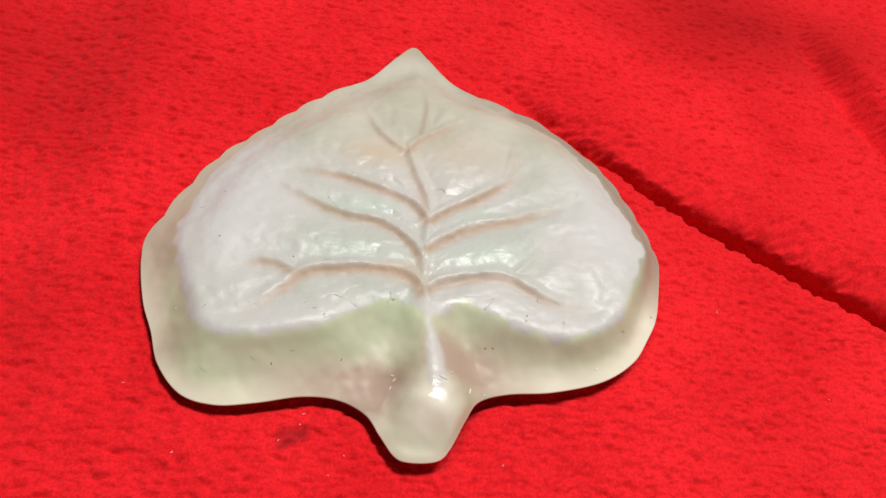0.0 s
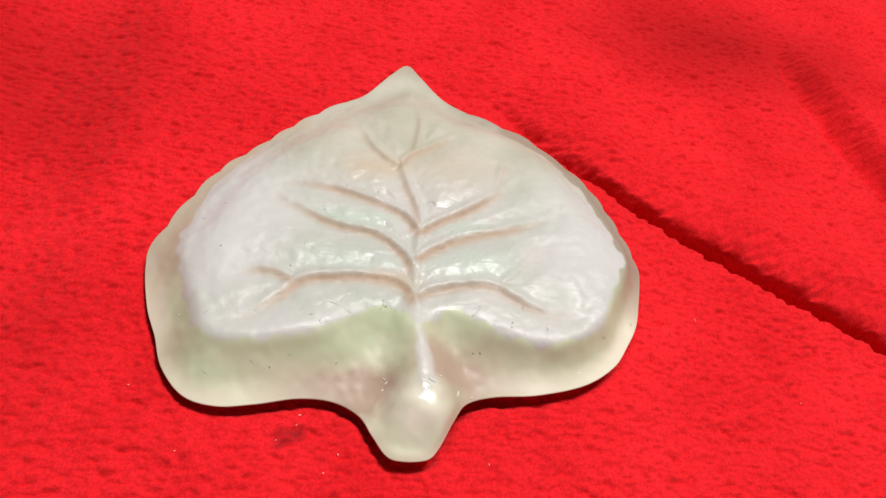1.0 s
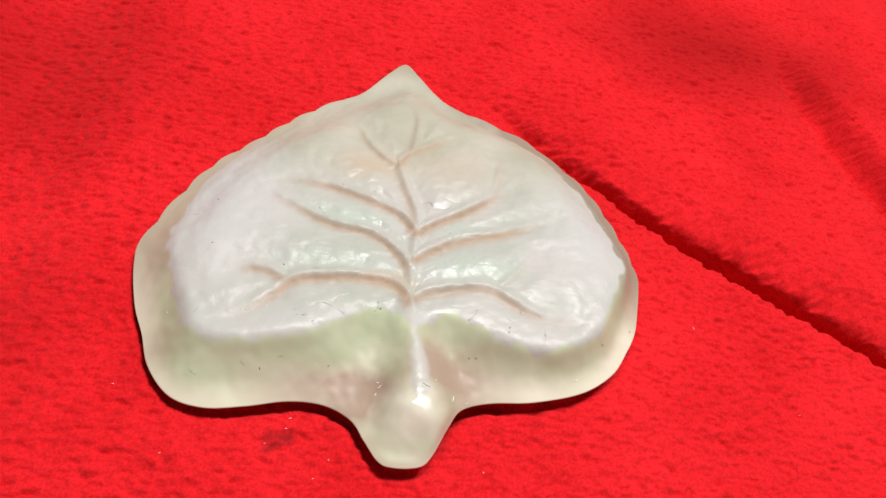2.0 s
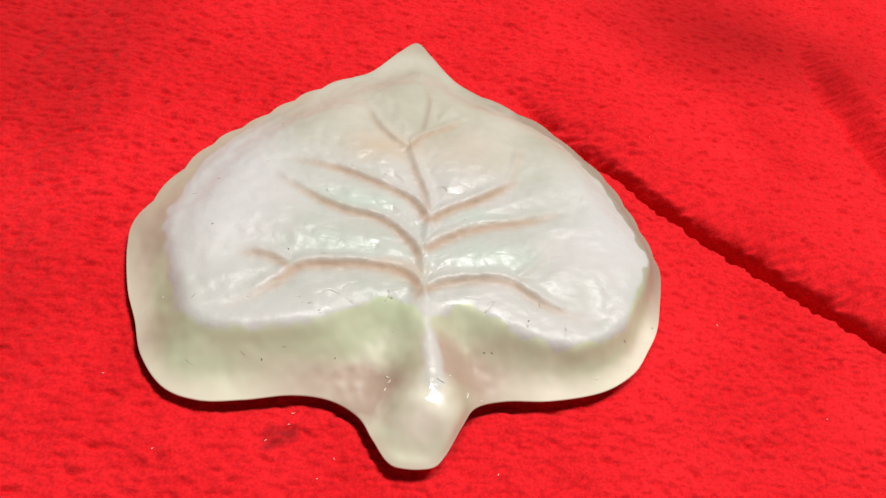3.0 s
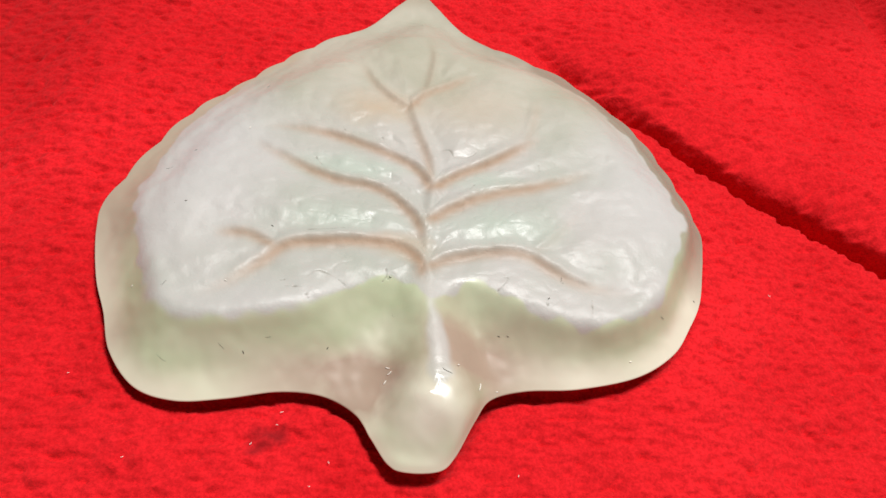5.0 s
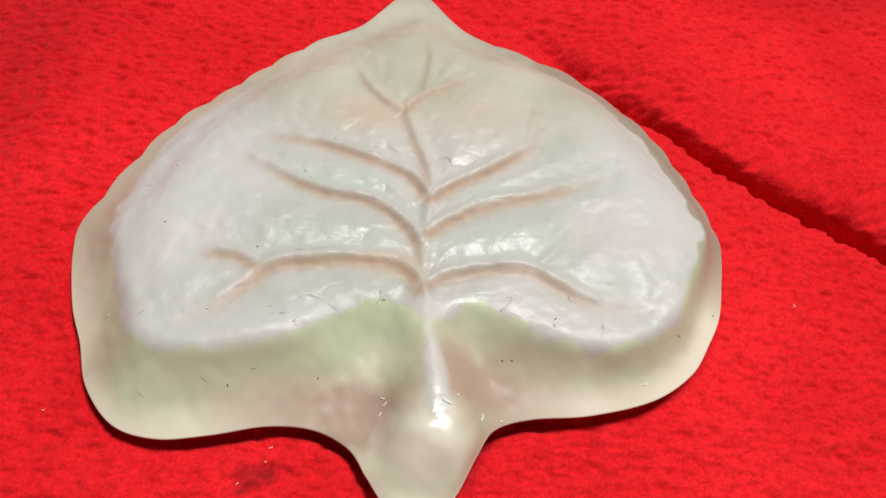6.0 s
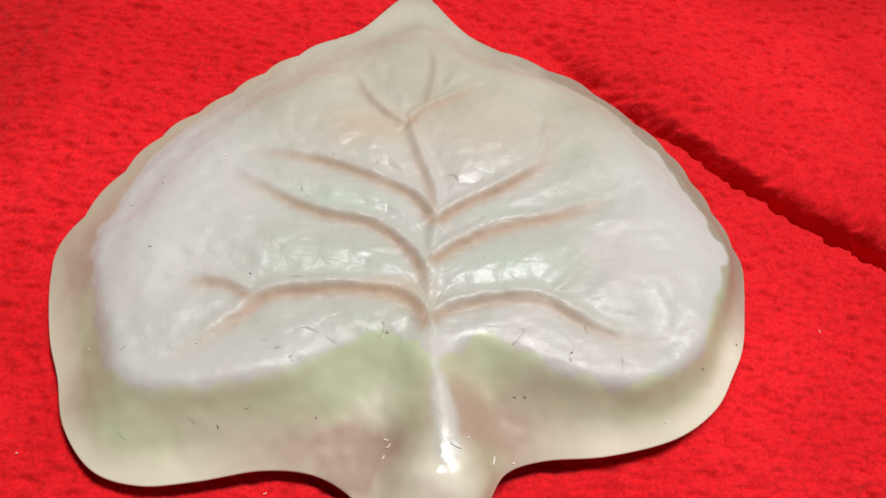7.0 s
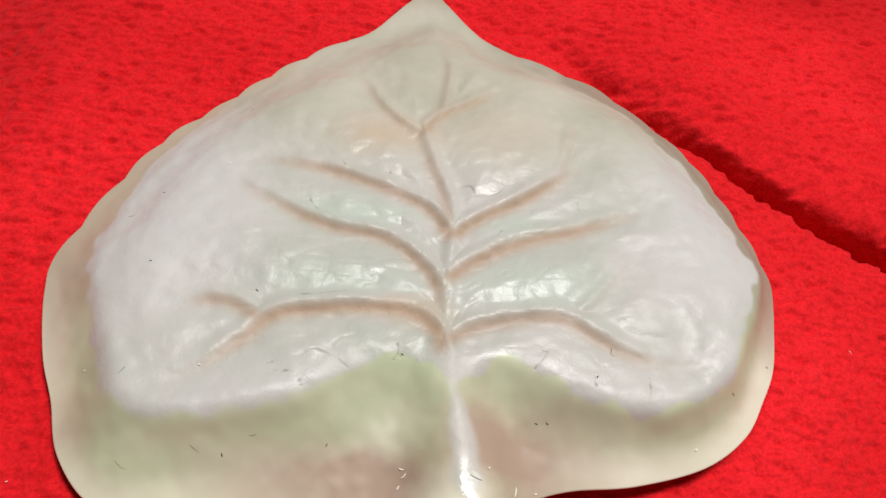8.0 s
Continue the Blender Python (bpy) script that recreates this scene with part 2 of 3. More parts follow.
def cloth_height(p, ruffle=0.0):
    """Height of the cloth in millimetres over the floor's level of it. ruffle: how its pile strays along the fold."""
    x, y = p[:, 0], p[:, 1]
    s, _ = signed(p, FOLD)
    grow = smoothstep(40, 175, x)
    s = s + 2.0 + 0.9 * np.sin(x / 6.5 + 0.3 * y) + ruffle
    tall, wide = 3.0 + 7 * grow, 20 + 4 * grow
    hump = tall * (1 - (1 - np.clip((s - 5) / wide, 0, 1)) ** 1.8) * np.exp(-np.clip(s - wide, 0, None) / 50)
    dip = -(4 + 20 * grow) * np.exp(-(np.abs(s - 3.2) / np.where(s < 3.2, 2.7, 3.8)) ** 1.35)
    z = (hump + dip) * smoothstep(30, 75, x)
    s2, _ = signed(p, FOLD_FAR)
    z += 10 * smoothstep(-1, 15, s2) * np.exp(-np.clip(s2 - 16, 0, None) / 40) * smoothstep(150, 60, np.abs(y - 90))
    z -= 9 * np.exp(-((s2 + 1) / 9) ** 2) * smoothstep(130, 60, np.abs(y - 100))
    z += 1.6 * np.sin(x / 61 + y / 90 + 0.6) * np.sin(y / 47 - x / 130) * smoothstep(95, 190, np.hypot(x, y - 30))
    z -= 0.22 * np.clip(-115 - x, 0, 60) * smoothstep(-115, -160, x) * smoothstep(-90, 60, y)
    z += -0.05 * np.clip(-15 - x, 0, 100) + 0.045 * np.clip(x - 15, 0, 90) * (1 - smoothstep(98, 140, x))
    rest = smoothstep(0.72, 1.0, np.maximum(np.abs(x - 75) / 725, np.abs(y - 140) / 620))
    return np.maximum(z, -27) * (1 - rest) - 28.5 * rest


def build_cloth():
    def steps(far_low, low, high, far_high, cell):
        mid = np.arange(low, high + cell / 2, cell)
        grow = np.cumsum(cell * 1.18 ** np.arange(1, 40))
        left = low - grow[grow < low - far_low][::-1]
        right = high + grow[grow < far_high - high]
        return np.concatenate([[far_low], left, mid, right, [far_high]])
    xs, ys = steps(-650, -212, 335, 800, 0.62), steps(-480, -94, 270, 760, 0.62)
    gx, gy = np.meshgrid(xs, ys, indexing="ij")
    places = np.stack([gx.ravel(), gy.ravel()], 1)
    rng = np.random.default_rng(4)
    white = rng.standard_normal(gx.shape)

    def tufts(a, b, seed):
        f = np.random.default_rng(seed).standard_normal(gx.shape)
        f = soften(f, a) if a == b else soften_two(f, a, b)
        return f / f.std()

    def soften_two(f, a, b):
        for axis, sigma in ((0, a), (1, b)):
            r = int(3 * sigma) + 1
            kernel = np.exp(-0.5 * (np.arange(-r, r + 1) / sigma) ** 2)
            kernel /= kernel.sum()
            pad = [(r, r) if k == axis else (0, 0) for k in (0, 1)]
            g = np.pad(f, pad, mode="wrap")
            n = f.shape[axis]
            f = sum(w * np.take(g, range(k, k + n), axis) for k, w in enumerate(kernel))
        return f
    fine, coarse = tufts(2.1, 0.9, 5), tufts(4.2, 1.9, 7)
    z = cloth_height(places, (0.55 * tufts(2.4, 1.6, 8) + 0.25 * tufts(7, 5, 9)).ravel()).reshape(gx.shape)
    z += 0.40 * fine + 0.24 * coarse + 0.05 * white + 0.3 * tufts(12, 9, 6)
    z -= 0.36 * np.clip(-0.9 - 0.6 * fine - 0.8 * coarse, 0, 2)
    nx, ny = gx.shape
    rim = spline(RIM_RIGHT + RIM_LEFT, 1.5, True)
    close = np.flatnonzero((np.abs(places[:, 0]) < 122) & (np.abs(places[:, 1] - 32) < 120))
    d_rim = nearest(places[close], rim)[0] * np.where(inside(places[close], rim), 1, -1)
    pressed = np.zeros(len(places))
    pressed[close] = 4.2 * np.exp(-((d_rim - 1.0) / np.where(d_rim < 1.0, 2.3, 5.0)) ** 2)
    z -= pressed.reshape(gx.shape)
    # the fold's lip leans over its crease
    s, along = signed(places, FOLD)
    at = np.gradient(FOLD, axis=0)[np.clip((along * len(FOLD)).astype(int), 0, len(FOLD) - 1)]
    lean = (0.5 + 6.0 * smoothstep(50, 170, places[:, 0])) * smoothstep(45, 75, places[:, 0]) * np.exp(-((s - 9.0) / 5.0) ** 2)
    slip = np.stack([at[:, 1], -at[:, 0]], 1) / np.linalg.norm(at, axis=1)[:, None] * lean[:, None]
    verts = np.column_stack([places + slip, z.ravel()]) / 1000
    i, j = np.meshgrid(np.arange(nx - 1), np.arange(ny - 1), indexing="ij")
    a = (i * ny + j).ravel()
    faces = np.stack([a, a + ny, a + ny + 1, a + 1], 1)
    ob = mesh_object("fleece_blanket", verts.tolist(), faces.tolist(), FLEECE)
    return tagged(ob, "bright red plush fleece blanket spread out with soft folds", "blanket")


# ---- the leaf mould ----
PAD_RIGHT = [(2.8, 123.5), (24.4, 103.6), (49.5, 93.6), (70.6, 77.8), (84.1, 58.5), (92.9, 36.4), (96.6, 14.3), (91.8, -0.7),
             (85.4, -11.6), (79.8, -21.6), (70.3, -29.1), (58.9, -33.5), (49.2, -33.2), (40.5, -30.9), (31.7, -27.8), (21.9, -22.9),
             (15, -21), (9.1, -23.5)]
PAD_LEFT = [(3.2, -29.2), (-1.3, -25.5), (-6.8, -21.3), (-14.8, -21.7), (-23.8, -25.2), (-30.9, -29.9), (-39, -33.5), (-54.3, -37),
            (-67.7, -37.4), (-78.1, -33.1), (-83.3, -24.1), (-87.4, -10.4), (-90.5, 5.4), (-89.5, 20.1), (-80.1, 47), (-62.8, 70.2),
            (-45.6, 87.1), (-22.7, 105.5)]
# each vein: its line, its height and width, how far its steep side turns (+1: steep on its right hand), and how
# strongly brown shade is painted on its flank
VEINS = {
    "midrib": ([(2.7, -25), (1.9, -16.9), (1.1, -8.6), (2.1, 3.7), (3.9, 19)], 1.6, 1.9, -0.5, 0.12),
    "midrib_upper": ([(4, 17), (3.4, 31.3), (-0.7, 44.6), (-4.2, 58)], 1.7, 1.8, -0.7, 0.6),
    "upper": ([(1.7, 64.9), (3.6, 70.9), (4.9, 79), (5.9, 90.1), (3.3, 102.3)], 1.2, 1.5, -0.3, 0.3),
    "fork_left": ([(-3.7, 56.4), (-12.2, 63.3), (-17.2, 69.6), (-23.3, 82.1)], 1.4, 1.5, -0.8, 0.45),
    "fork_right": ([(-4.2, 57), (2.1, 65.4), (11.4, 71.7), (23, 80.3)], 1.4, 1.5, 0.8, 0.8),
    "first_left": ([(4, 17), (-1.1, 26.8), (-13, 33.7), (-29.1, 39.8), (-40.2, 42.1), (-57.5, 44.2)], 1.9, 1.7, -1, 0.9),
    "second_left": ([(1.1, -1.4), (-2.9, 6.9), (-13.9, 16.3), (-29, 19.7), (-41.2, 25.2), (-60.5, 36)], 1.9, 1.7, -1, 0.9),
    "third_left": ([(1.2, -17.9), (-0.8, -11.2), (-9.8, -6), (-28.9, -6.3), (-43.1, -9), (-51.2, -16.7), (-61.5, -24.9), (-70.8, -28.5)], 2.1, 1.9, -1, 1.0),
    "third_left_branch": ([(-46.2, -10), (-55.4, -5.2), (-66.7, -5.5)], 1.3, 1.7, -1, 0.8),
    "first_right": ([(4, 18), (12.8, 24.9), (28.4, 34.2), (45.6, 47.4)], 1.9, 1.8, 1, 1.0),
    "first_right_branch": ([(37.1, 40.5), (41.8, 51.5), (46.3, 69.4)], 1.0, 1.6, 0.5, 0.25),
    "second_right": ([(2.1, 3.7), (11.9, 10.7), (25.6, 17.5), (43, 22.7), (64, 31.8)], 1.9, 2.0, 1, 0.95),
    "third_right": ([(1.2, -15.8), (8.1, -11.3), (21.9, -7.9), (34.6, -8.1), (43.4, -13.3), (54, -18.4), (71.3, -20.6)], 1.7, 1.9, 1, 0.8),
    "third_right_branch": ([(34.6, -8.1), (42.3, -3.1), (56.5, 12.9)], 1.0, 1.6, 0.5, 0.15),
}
# short splits in the white film
CRACKS = [
    [(-11.1, -16.6), (-10.8, -19.6), (-12.0, -21.3)], [(-10.8, -19.6), (-10.2, -20.3)], [(-43.4, -23.4), (-41.6, -23.1)], [(-41.7, -25.5), (-36.6, -25.6)],
    [(-36.0, -22.4), (-32.8, -19.4), (-30.2, -19.6), (-25.9, -21.8), (-23.3, -23.9)], [(-35.2, -27.4), (-34.1, -29.5)], [(-37.2, -3.8), (-31.8, -3.2), (-24.9, -1.9)],
    [(26.8, -17.9), (28.0, -18.6), (24.3, -23.2)], [(45.8, -16.5), (46.3, -18.5)], [(40.5, -24.2), (40.2, -28.1)], [(55.2, -24.2), (54.7, -29.5)],
    [(4.6, 34.9), (10.0, 36.0), (12.5, 32.4), (17.9, 33.6), (20.7, 36.3)], [(-37.0, 28.7), (-33.7, 24.5)], [(42.7, 31.5), (42.9, 29.1)],
    [(17.1, 17.7), (18.8, 20.0)], [(-28.2, 43.5), (-27.0, 41.1)], [(-14.7, 41.1), (-13.1, 39.1)],
]
build_cloth()
CENTRE = np.array([0.0, -10.0])
LEAF_TILT, LEAF_LIFT = 0.05, 0.0    # the leaf lies a little higher on one side
CELL, LOW = 0.6, np.array([-120.0, -85.0])


def leaf_heights():
    """The upper face's height in millimetres on a grid of CELL steps from LOW."""
    nx, ny = 400, 390
    gx, gy = np.meshgrid(LOW[0] + CELL * np.arange(nx), LOW[1] + CELL * np.arange(ny), indexing="ij")
    p = np.stack([gx.ravel(), gy.ravel()], 1)
    x, y = p[:, 0], p[:, 1]
    rim, pad = spline(RIM_RIGHT + RIM_LEFT, 0.4, True), spline(PAD_RIGHT + PAD_LEFT, 0.4, True)
    d_rim = nearest(p, rim)[0] * np.where(inside(p, rim), 1, -1)
    d_pad = nearest(p, pad)[0] * np.where(inside(p, pad), 1, -1)
    share = np.clip(d_rim, 0, None) / (np.clip(d_rim, 0, None) + np.clip(-d_pad, 0, None) + 1e-6)
    top = 20.5 - 0.055 * np.clip(y, 0, None) - 0.00045 * np.clip(y - 60, 0, None) ** 2 - 0.004 * np.clip(y - 95, 0, None) ** 2
    top = top - 7.5 * (1 - smoothstep(-2, 21, d_pad)) * smoothstep(0, 40, y)
    top = top - 3.5 * (1 - smoothstep(-2, 16, d_pad)) * smoothstep(-50, -75, x) * smoothstep(-45, -20, y) * (1 - smoothstep(0, 40, y))
    edge = 3.5 + 1.6 * smoothstep(-25, -45, y)
    z = edge + (top - edge) * (share + (0.45 - 0.35 * smoothstep(-10, 25, y)) * (1 - 0.75 * smoothstep(-62, -84, x)) * (share ** 2.6 - share))
    # the stem's round back, which runs on from the pad at its height
    stem = spline([(1.2, -16.9), (2.7, -27.1), (5.3, -41.5), (6.1, -53.8), (4.1, -63.7), (2, -73.7)], 0.7)
    d, which = nearest(p, stem)
    u = which / len(stem)
    crest = 21.5 - 1.5 * u - 12.0 * smoothstep(0.70, 1.03, u)
    body = np.where(d_rim > 0, edge + (crest - edge) * np.exp(-0.5 * (d / (8.2 + 4.4 * u)) ** (2 + 1.4 * smoothstep(0.3, 0.8, u))), edge)
    z = np.log(np.exp(0.6 * z) + np.exp(0.6 * body)) / 0.6 - 0.35
    z = np.where(d_rim > 0, z, edge)
    # hollows on both sides of the stem
    z -= 0.8 * np.exp(-((x + 20) / 10) ** 2 - ((y + 43) / 7) ** 2) + 0.7 * np.exp(-((x - 23) / 9) ** 2 - ((y + 40) / 7) ** 2)
    # a bolster along the pad's front edge
    z += (0.7 + 1.3 * smoothstep(-30, -50, x)) * np.exp(-((d_pad - 3.6) / 3.4) ** 2) * smoothstep(10, -20, y) * (np.abs(x) > 6)
    z = soften(z.reshape(nx, ny), 2.4).ravel()
    within = smoothstep(-2, 6, d_pad)
    near = np.full(len(p), 99.0)
    amber, crests, troughs = np.zeros(len(p)), np.zeros(len(p)), np.zeros(len(p))
    for name, (points, tall, wide, steep, flank_shade) in VEINS.items():
        line = spline(points, 0.5)
        d, which = nearest(p, line)
        near = np.minimum(near, d)
        u = which / len(line)
        way = np.gradient(line, axis=0)[which]
        off = p - line[which]
        taper = (1 - smoothstep(0.5, 1.0, u) * 0.8) * smoothstep(-0.12, 0.1, u)
        if name in ("midrib", "midrib_upper"):
            taper = 1.0
        flank = (way[:, 1] * off[:, 0] - way[:, 0] * off[:, 1]) / np.linalg.norm(way, axis=1) * np.sign(steep)
        beyond = np.exp(-np.clip(d - np.abs(flank), 0, None))
        # where the painted brown shade lies on the vein's steep side
        soft = np.exp(-((flank - 0.35 * wide) / np.where(flank > 0.35 * wide, 1.15 * wide, 0.8 * wide)) ** 2) * beyond
        amber = np.maximum(amber, flank_shade * soft * (1 - smoothstep(0.6, 1.0, u)) * smoothstep(-0.15, 0.06, u))
        part = taper * (within if name != "midrib" else smoothstep(-0.02, 0.25, u))
        middle = np.where(np.abs(flank) < 8, flank + 0.9 * wide * abs(steep), flank)
        crests = np.maximum(crests, part * tall * np.exp(-(np.hypot(middle, d - np.abs(flank)) / (1.25 * wide)) ** 2))
        troughs = np.maximum(troughs, part * tall * 0.34 * np.exp(-0.5 * (d / (4.2 * wide)) ** 2))
    z += 0.82 * crests - 1.25 * troughs
    rng = np.random.default_rng(11)
    for sigma, tall in ((14, 0.30), (5, 0.12), (2.2, 0.08)):
        f = soften(rng.standard_normal((nx, ny)), sigma)
        z += (f / f.std() * tall).ravel() * smoothstep(0, 8, d_rim)
    z += 1.3 * (1 - np.exp(-(near / 8) ** 2)) * smoothstep(0, 12, d_pad)
    # crinkled skin between the veins: long soft wrinkles with sharp valleys, and small lumps
    skin = soften(rng.standard_normal((nx, ny)), 1.5)
    skin = sum(np.roll(skin, k, 0) for k in range(-4, 5))
    lump = soften(rng.standard_normal((nx, ny)), 3.2)
    fold = soften(rng.standard_normal((nx, ny)), 2.6)
    fold = sum(np.roll(fold, (3 * k, k // 2), (0, 1)) for k in range(-3, 4))
    inner = smoothstep(1, 7, d_pad) * (0.22 + 0.78 * np.exp(-(x / 46) ** 2 - ((y - 8) / 46) ** 2))
    z += ((0.11 * skin / skin.std() + 0.09 * lump / lump.std()).ravel() - 0.22 * np.exp(-np.abs(fold / fold.std()) * 5).ravel()) * inner
    torn = soften(rng.standard_normal((nx, ny)), 2.0).ravel() * 0.5 + 3.2 * soften(rng.standard_normal((nx, ny)), 4.5).ravel()
    crisp = 0.55 + 6 * smoothstep(78, 104, y) * smoothstep(60, 40, np.abs(x)) + 0.9 * smoothstep(-20, -40, x) * smoothstep(-20, -30, y)
    film = smoothstep(-1, 1, (d_pad - 0.4 + np.where(x > 0, -3.0 * smoothstep(-5, 25, y), 4.5 * smoothstep(-35, 30, y)) * smoothstep(0, 30, np.abs(x)) + 9 * smoothstep(88, 110, y) + 4.2 * torn) / crisp)
    # the white film runs down the stem's back in a narrow streak
    d, which = nearest(p, stem)
    streak = 1.6 + 2.2 * smoothstep(-30, -50, y) - 7.0 * smoothstep(-50, -60, y)
    film = np.maximum(film, 0.8 * smoothstep(-1.6, 1.4, streak - d + 2.5 * torn))
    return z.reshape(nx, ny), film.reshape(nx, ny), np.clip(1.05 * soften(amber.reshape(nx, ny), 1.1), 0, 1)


def sample(grid, p):
    q = (p - LOW) / CELL
    i = np.clip(q.astype(int), 0, np.array(grid.shape) - 2)
    f = q - i
    a, b = grid[i[:, 0], i[:, 1]], grid[i[:, 0] + 1, i[:, 1]]
    c, d = grid[i[:, 0], i[:, 1] + 1], grid[i[:, 0] + 1, i[:, 1] + 1]
    return (a * (1 - f[:, 0]) + b * f[:, 0]) * (1 - f[:, 1]) + (c * (1 - f[:, 0]) + d * f[:, 0]) * f[:, 1]


def even_ring(points, n):
    """n even steps along a closed smooth line, with the ways out of it and the length so far."""
    line = spline(points, 0.2, True)
    line = np.vstack([line, line[:1]])
    length = np.concatenate([[0], np.cumsum(np.linalg.norm(np.diff(line, axis=0), axis=1))])
    at = np.linspace(0, length[-1], n, endpoint=False)
    ring = np.stack([np.interp(at, length, line[:, k]) for k in (0, 1)], 1)
    out = np.roll(ring, -1, 0) - np.roll(ring, 1, 0)
    out = np.stack([-out[:, 1], out[:, 0]], 1)
    return ring, out / np.linalg.norm(out, axis=1)[:, None], at


def dome(ring, out, heights, loops, lip, floor_z):
    """A closed body in millimetres: the upper face inside ring, then the lip's steps outward and down, and a floor."""
    n = len(ring)
    rows = []
    for k in range(1, loops + 1):
        p = CENTRE + k / loops * (ring - CENTRE)
        rows.append(np.column_stack([p, sample(heights, p)]))
    edge = rows[-1][:, 2]
    for push, share in lip:
        rows.append(np.column_stack([ring + out * push, edge * share]))
    total = len(rows)
    verts = np.vstack([*rows, [*CENTRE, sample(heights, CENTRE[None])[0]], [*CENTRE, floor_z]])
    j = np.arange(n)
    quads = []
    for k in range(total - 1):
        a, b = k * n + j, k * n + (j + 1) % n
        quads.append(np.stack([a, b, b + n, a + n], 1))
    top, last = total * n, (total - 1) * n
    fans = [[top, int((q + 1) % n), int(q)] for q in j] + [[top + 1, int(last + q), int(last + (q + 1) % n)] for q in j]
    return verts, np.concatenate(quads), fans


def set_values(ob, name, values):
    layer = ob.data.attributes.new(name, "FLOAT", "POINT")
    layer.data.foreach_set("value", np.asarray(values, np.float32))


def crack_depth(p):
    """How deep, from 0 to 1, each place lies in a split of the film."""
    deep = np.zeros(len(p))
    for k, points in enumerate(CRACKS):
        line = spline(points, 0.15)
        close = np.flatnonzero((p[:, 0] > line[:, 0].min() - 2) & (p[:, 0] < line[:, 0].max() + 2) & (p[:, 1] > line[:, 1].min() - 2) & (p[:, 1] < line[:, 1].max() + 2))
        d, which = nearest(p[close], line)
        u = which / len(line)
        width = (0.2 + 0.1 * np.sin(9 * u + k)) * np.clip(1.25 - np.abs(2 * u - 1) ** 3, 0.3, 1)
        deep[close] = np.maximum(deep[close], np.exp(-(d / width) ** 2) * (0.55 + 0.35 * np.sin(14 * u + 2 * k)))
    return deep


def patch(name, whole, normals, faces, values, parent, label=""):
    """A part cut out of a whole surface: its faces, with the whole's own normals, so that it runs on without a seam."""
    used, where = np.unique(np.concatenate([np.ravel(some) for some in faces]), return_inverse=True)
    sizes = np.cumsum([len(some) for some in faces])[:-1]
    ob = mesh_object(name, (whole[used] / 1000).tolist(), [some.tolist() for some in np.split(where, sizes)], SILICONE)
    ob.data.normals_split_custom_set_from_vertices(normals[used].tolist())
    for key, some in values.items():
        set_values(ob, key, some[used])
    ob.parent = parent
    return tagged(ob, label)


def along_vein(p, points, wide, steep):
    """Whether each place lies on a vein: its crest or the foot with its painted shade."""
    line = spline(points, 0.5)
    d, which = nearest(p, line)
    way = np.gradient(line, axis=0)[which]
    off = p - line[which]
    flank = (way[:, 1] * off[:, 0] - way[:, 0] * off[:, 1]) / np.linalg.norm(way, axis=1) * np.sign(steep)
    u = which / len(line)
    return (flank > -2.0 * wide) & (flank < 2.2 * wide) & (d < np.abs(flank) + 0.5) & (u > 0.03) & (u < 0.93)


FACE, FILM, AMBER = leaf_heights()


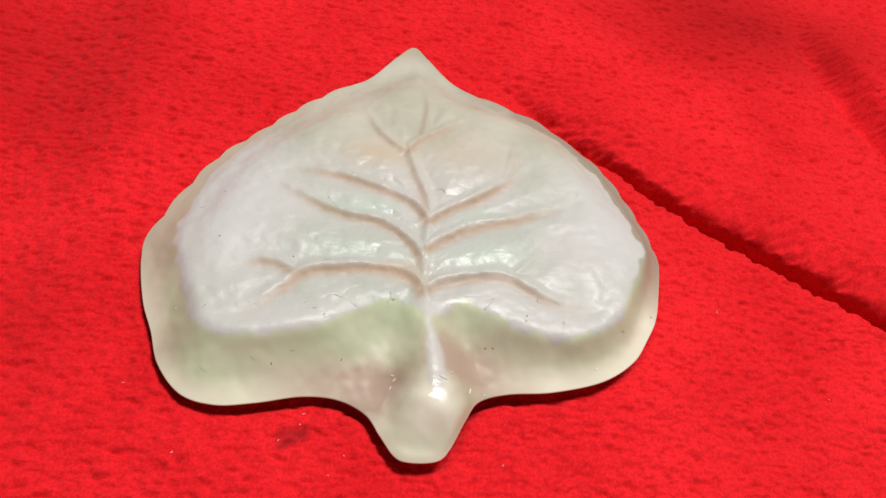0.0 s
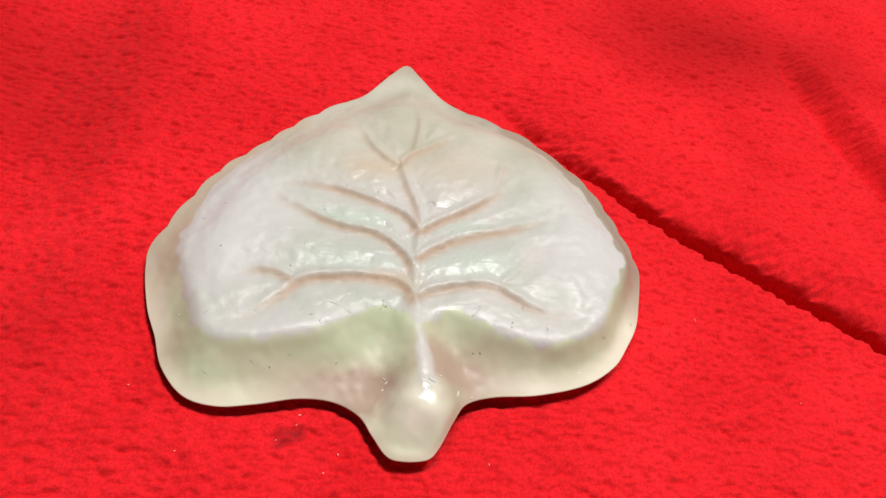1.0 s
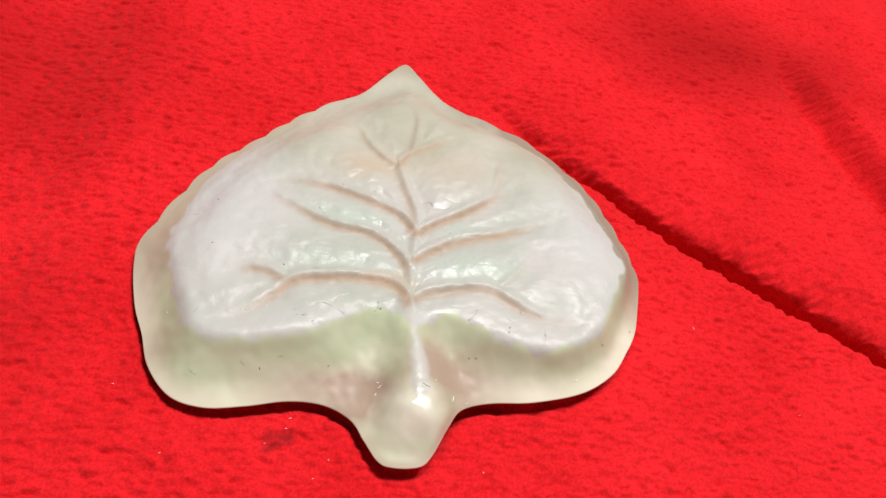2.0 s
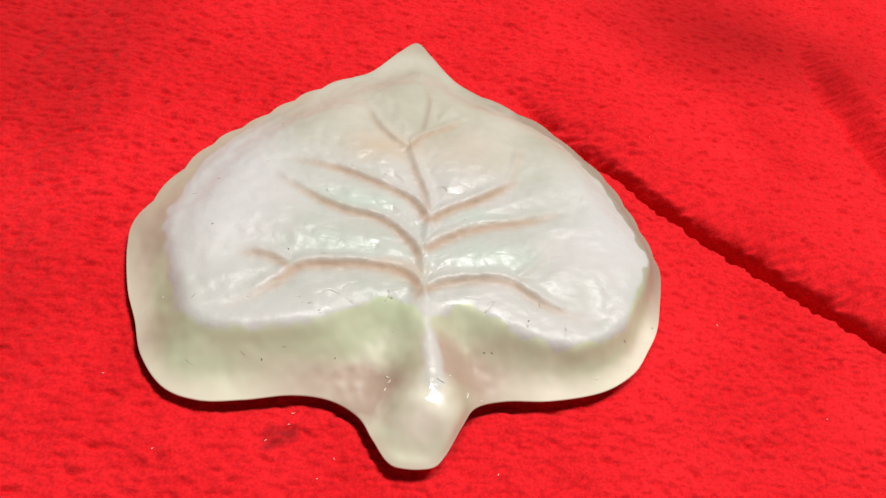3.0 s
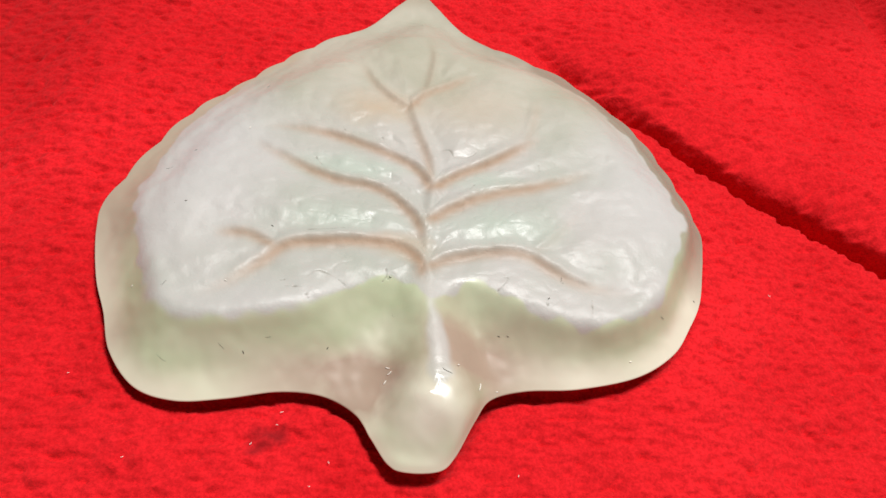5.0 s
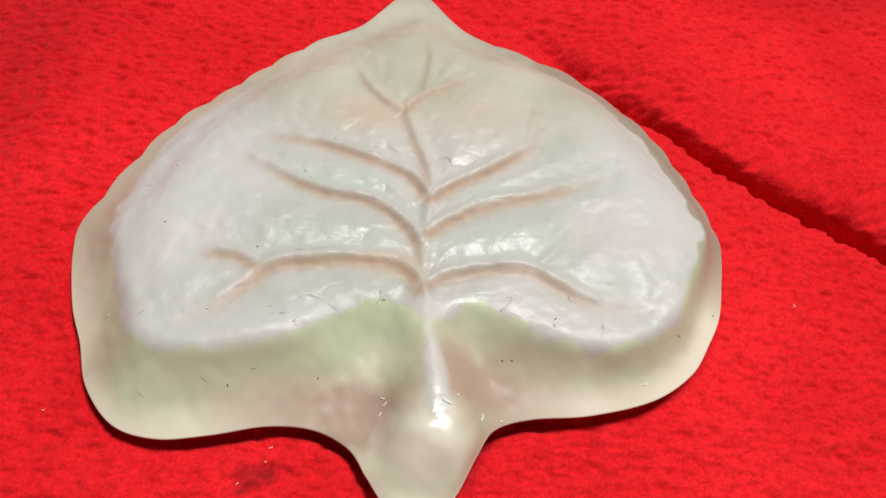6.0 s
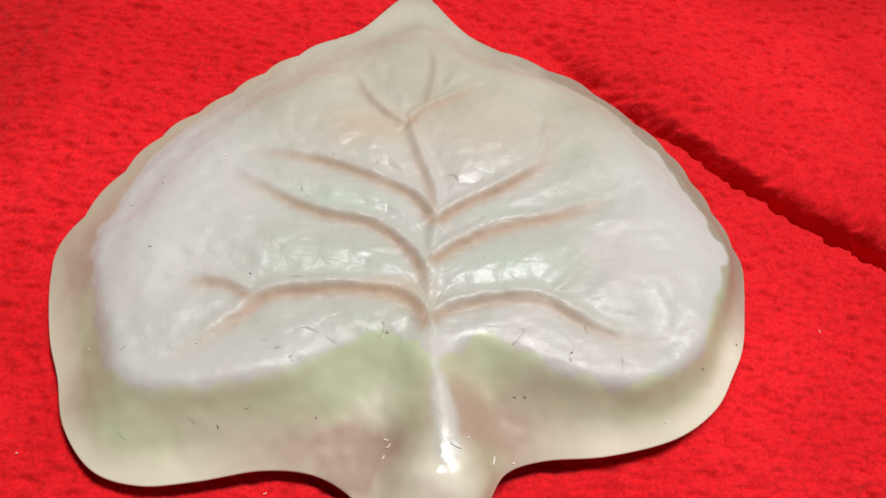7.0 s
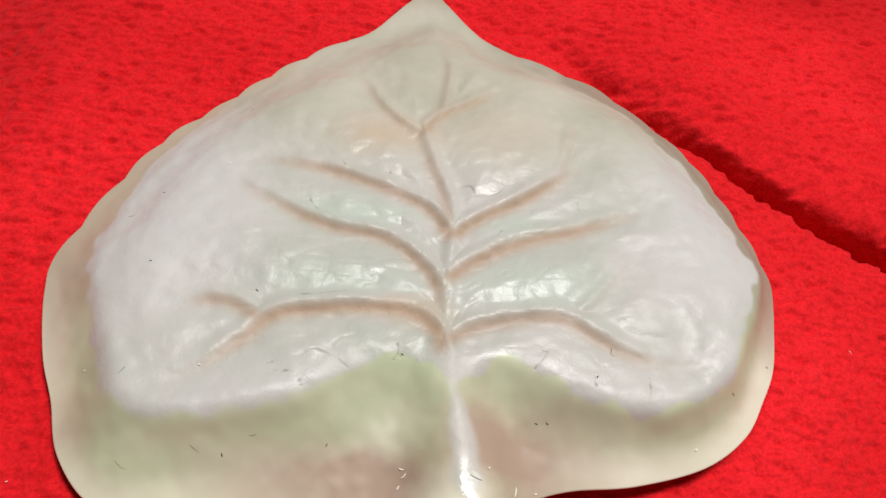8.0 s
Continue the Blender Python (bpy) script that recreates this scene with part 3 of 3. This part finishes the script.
def build_leaf():
    root = tagged(new("leaf_mould"), "milky translucent silicone leaf mould with raised veins on red fleece", "mould")
    root.matrix_world = pose(0, 0, LEAF_LIFT, 0, -math.degrees(LEAF_TILT), 0)
    ring, out, at = even_ring(RIM_RIGHT + RIM_LEFT, 1300)
    out *= np.sign(((ring - CENTRE) * out).sum())
    wave = np.abs(np.sin(at / 5.4 + 0.8 * np.sin(at / 23.0))) - 0.75
    ring = ring + out * (-0.35 + 1.7 * wave * smoothstep(0, 25, ring[:, 1]) * smoothstep(122, 105, ring[:, 1]))[:, None]
    # a nick in the stem's edge
    nick = np.exp(-((ring[:, 0] + 16) / 0.9) ** 2 - ((ring[:, 1] + 65) / 1.2) ** 2)
    ring = ring - out * (0.9 * nick)[:, None]
    lip = [(0.25, 0.97), (0.35, 0.92), (0.25, 0.88), (-0.3, 0.86), (-9.0, 0.8), (-16.0, 0.03)]
    places, quads, fans = dome(ring, out, FACE, 300, lip, 0.15)
    splits = crack_depth(places[:, :2])
    places[:, 2] -= 0.22 * splits
    # the stem's tip is rubbed smooth by handling
    polish = np.exp(-((places[:, 0] - 4) / 6) ** 2 - ((places[:, 1] + 56) / 11) ** 2)
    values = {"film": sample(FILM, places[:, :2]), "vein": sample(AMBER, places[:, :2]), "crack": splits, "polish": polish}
    faces = [np.array(q) for q in quads.tolist() + fans]
    whole = mesh_object("whole", (places / 1000).tolist(), [q.tolist() for q in faces], SILICONE)
    normals = np.empty(len(places) * 3, np.float32)
    whole.data.vertices.foreach_get("normal", normals)
    normals = normals.reshape(-1, 3)
    bpy.data.objects.remove(whole)
    # which part each face belongs to
    middles = np.concatenate([places[quads, :2].mean(1), places[[q[1] for q in fans], :2]])
    upper = np.concatenate([np.arange(len(quads)) < 299 * len(ring), np.arange(len(fans)) < len(ring)])
    on_stem = (middles[:, 1] < -24) & (np.abs(middles[:, 0] - 3) < 7)
    kind = np.where(upper & (sample(FILM, middles) > 0.5) & ~on_stem, 1, 0)
    shaded = [v for v in VEINS.values() if v[4] >= 0.2]
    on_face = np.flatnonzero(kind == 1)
    for k, (points, tall, wide, steep, flank_shade) in enumerate(shaded):
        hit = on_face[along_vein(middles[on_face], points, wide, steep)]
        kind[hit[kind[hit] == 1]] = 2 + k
    pick = lambda k: [faces[q] for q in np.flatnonzero(kind == k)]
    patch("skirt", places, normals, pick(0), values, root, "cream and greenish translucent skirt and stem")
    face = patch("leaf_face", places, normals, pick(1), values, root, "whitened raised leaf face, cracked and crinkled")
    for k in range(len(shaded)):
        patch("vein", places, normals, pick(2 + k), values, face, "raised vein with amber brown shade painted along its foot")
    return root


build_leaf()


# ---- lint ----
DARK_LINT, WHITE_LINT = plain("dark_lint", (0.11, 0.10, 0.08), 0.8), plain("white_lint", (0.85, 0.82, 0.74), 0.7)
LINT_GROUND = {"leaf": lambda x, y: sample(FACE, np.array([[x + 0.5, y]]))[0] + LEAF_TILT * x + 1000 * LEAF_LIFT, "cloth": lambda x, y: cloth_height(np.array([[x, y]]))[0] + 0.5}


def lint(x, y, length, turn, bend, thick, mat, on, label):
    """A bent fibre or crumb, in millimetres, lying on what is under it."""
    ground = LINT_GROUND[on]
    steps, sides = 9, 6
    rng = np.random.default_rng(int(abs(x * 31 + y * 17)))
    heading, px, py, pts = math.radians(turn) - bend / 2, 0.0, 0.0, []
    for k in range(steps):
        pts.append((px, py))
        px += length / (steps - 1) * math.cos(heading)
        py += length / (steps - 1) * math.sin(heading)
        heading += bend / (steps - 1) + rng.normal(0, 0.12)
    mx, my = np.mean(pts, axis=0)
    base = ground(x, y)
    bm = bmesh.new()
    rings = []
    for k, (px, py) in enumerate(pts):
        qx, qy = x + px - mx, y + py - my
        a = pts[min(k + 1, steps - 1)]
        b = pts[max(k - 1, 0)]
        nx, ny = -(a[1] - b[1]), a[0] - b[0]
        size = math.hypot(nx, ny)
        nx, ny = nx / size, ny / size
        rad = thick * (0.25 + 0.75 * math.sin(math.pi * (k + 0.5) / steps) ** 0.5) * rng.uniform(0.8, 1.2)
        rise = ground(qx, qy) - base + thick * 0.8
        rings.append([bm.verts.new(((qx - x + nx * rad * math.cos(w)) / 1000, (qy - y + ny * rad * math.cos(w)) / 1000, (rise + rad * math.sin(w)) / 1000))
                      for w in (2 * math.pi * q / sides for q in range(sides))])
    for one, two in zip(rings, rings[1:]):
        for q in range(sides):
            bm.faces.new((one[q], one[(q + 1) % sides], two[(q + 1) % sides], two[q]))
    bm.faces.new(rings[0][::-1])
    bm.faces.new(rings[-1])
    bmesh.ops.recalc_face_normals(bm, faces=bm.faces)
    data = bpy.data.meshes.new("lint_fibre")
    bm.to_mesh(data)
    bm.free()
    data.materials.append(mat)
    data.shade_smooth()
    ob = new("lint_fibre", data)
    ob.location = (x / 1000, y / 1000, base / 1000)
    return tagged(ob, label, "lint", "lint on the mould" if on == "leaf" else "lint on the blanket")


HAIR, CRUMB = "short dark lint hair lying on the milky mould", "tiny dark crumb stuck to the milky mould"
for x, y, length, turn, bend, thick in ((7.1, -50.6, 3.2, -15, 0.9, 0.16), (-8.7, -30.9, 1.6, -50, 0.2, 0.15), (-78.5, -26.6, 3.4, 42, 0.2, 0.14),
                                        (-59.3, -43, 2.2, -35, 0.4, 0.10), (-45.9, -39.8, 1.6, 8, 0.5, 0.09), (-76.1, -46.5, 3.6, -38, 0.2, 0.08), (-86.2, 22.5, 2.2, 15, 0.6, 0.13),
                                        (44.8, -17.1, 2.2, 85, 0.6, 0.11), (80.1, -25.9, 1.6, 0, 0.4, 0.13), (-58.2, 66.5, 1.8, 65, 0.3, 0.10), (-80.5, 3.4, 2.0, 15, 0.3, 0.11)):
    lint(x, y, length, turn, bend, 0.5 * thick, DARK_LINT, "leaf", HAIR)
for x, y in ((25.2, -34.6), (28, -34.6), (-78.5, 29.9), (-76.8, 4.2), (-52.8, -44), (-28.1, -40.6), (97.3, -14.2), (-48.8, -2.8), (39.8, -24.8), (-10.6, -19.8)):
    lint(x, y, 0.8, 30 + 5 * x, 0.3, 0.15, DARK_LINT, "leaf", CRUMB)
for x, y, length, turn in ((18.5, -52, 2.8, 70), (-9.6, -46.4, 1.3, -30), (-9, -48.1, 1.5, 15), (-10.2, -50.7, 1.2, 70), (25, -51.2, 0.9, 10), (10.7, -48, 0.8, 40),
                           (-60.3, -24.1, 0.6, 0), (-89, -23.5, 0.6, 40), (69.2, -39.7, 0.8, 20), (-61.4, 40, 0.7, 60)):
    lint(x, y, length, turn, 0.3, 0.2, WHITE_LINT, "leaf", "short white lint thread clinging to the mould")
for x, y, length, turn in ((-83, -73, 1.6, 20), (-25, -73, 1.4, -40), (32, -75, 1.5, 70), (92, -50, 1.2, 10), (135, -3, 2.4, -50), (-40, -58, 2.0, 30),
                           (-41, -62, 1.2, -20), (-48, -68, 1.6, 60), (176, -42, 1.2, 0), (-104, -48, 1.2, 35), (118, 98, 1.3, -30), (-30, -80, 1.0, 15)):
    lint(x, y, 0.55 * length, turn, 0.5, 0.10, WHITE_LINT, "cloth", "white lint speck caught in the red fleece")
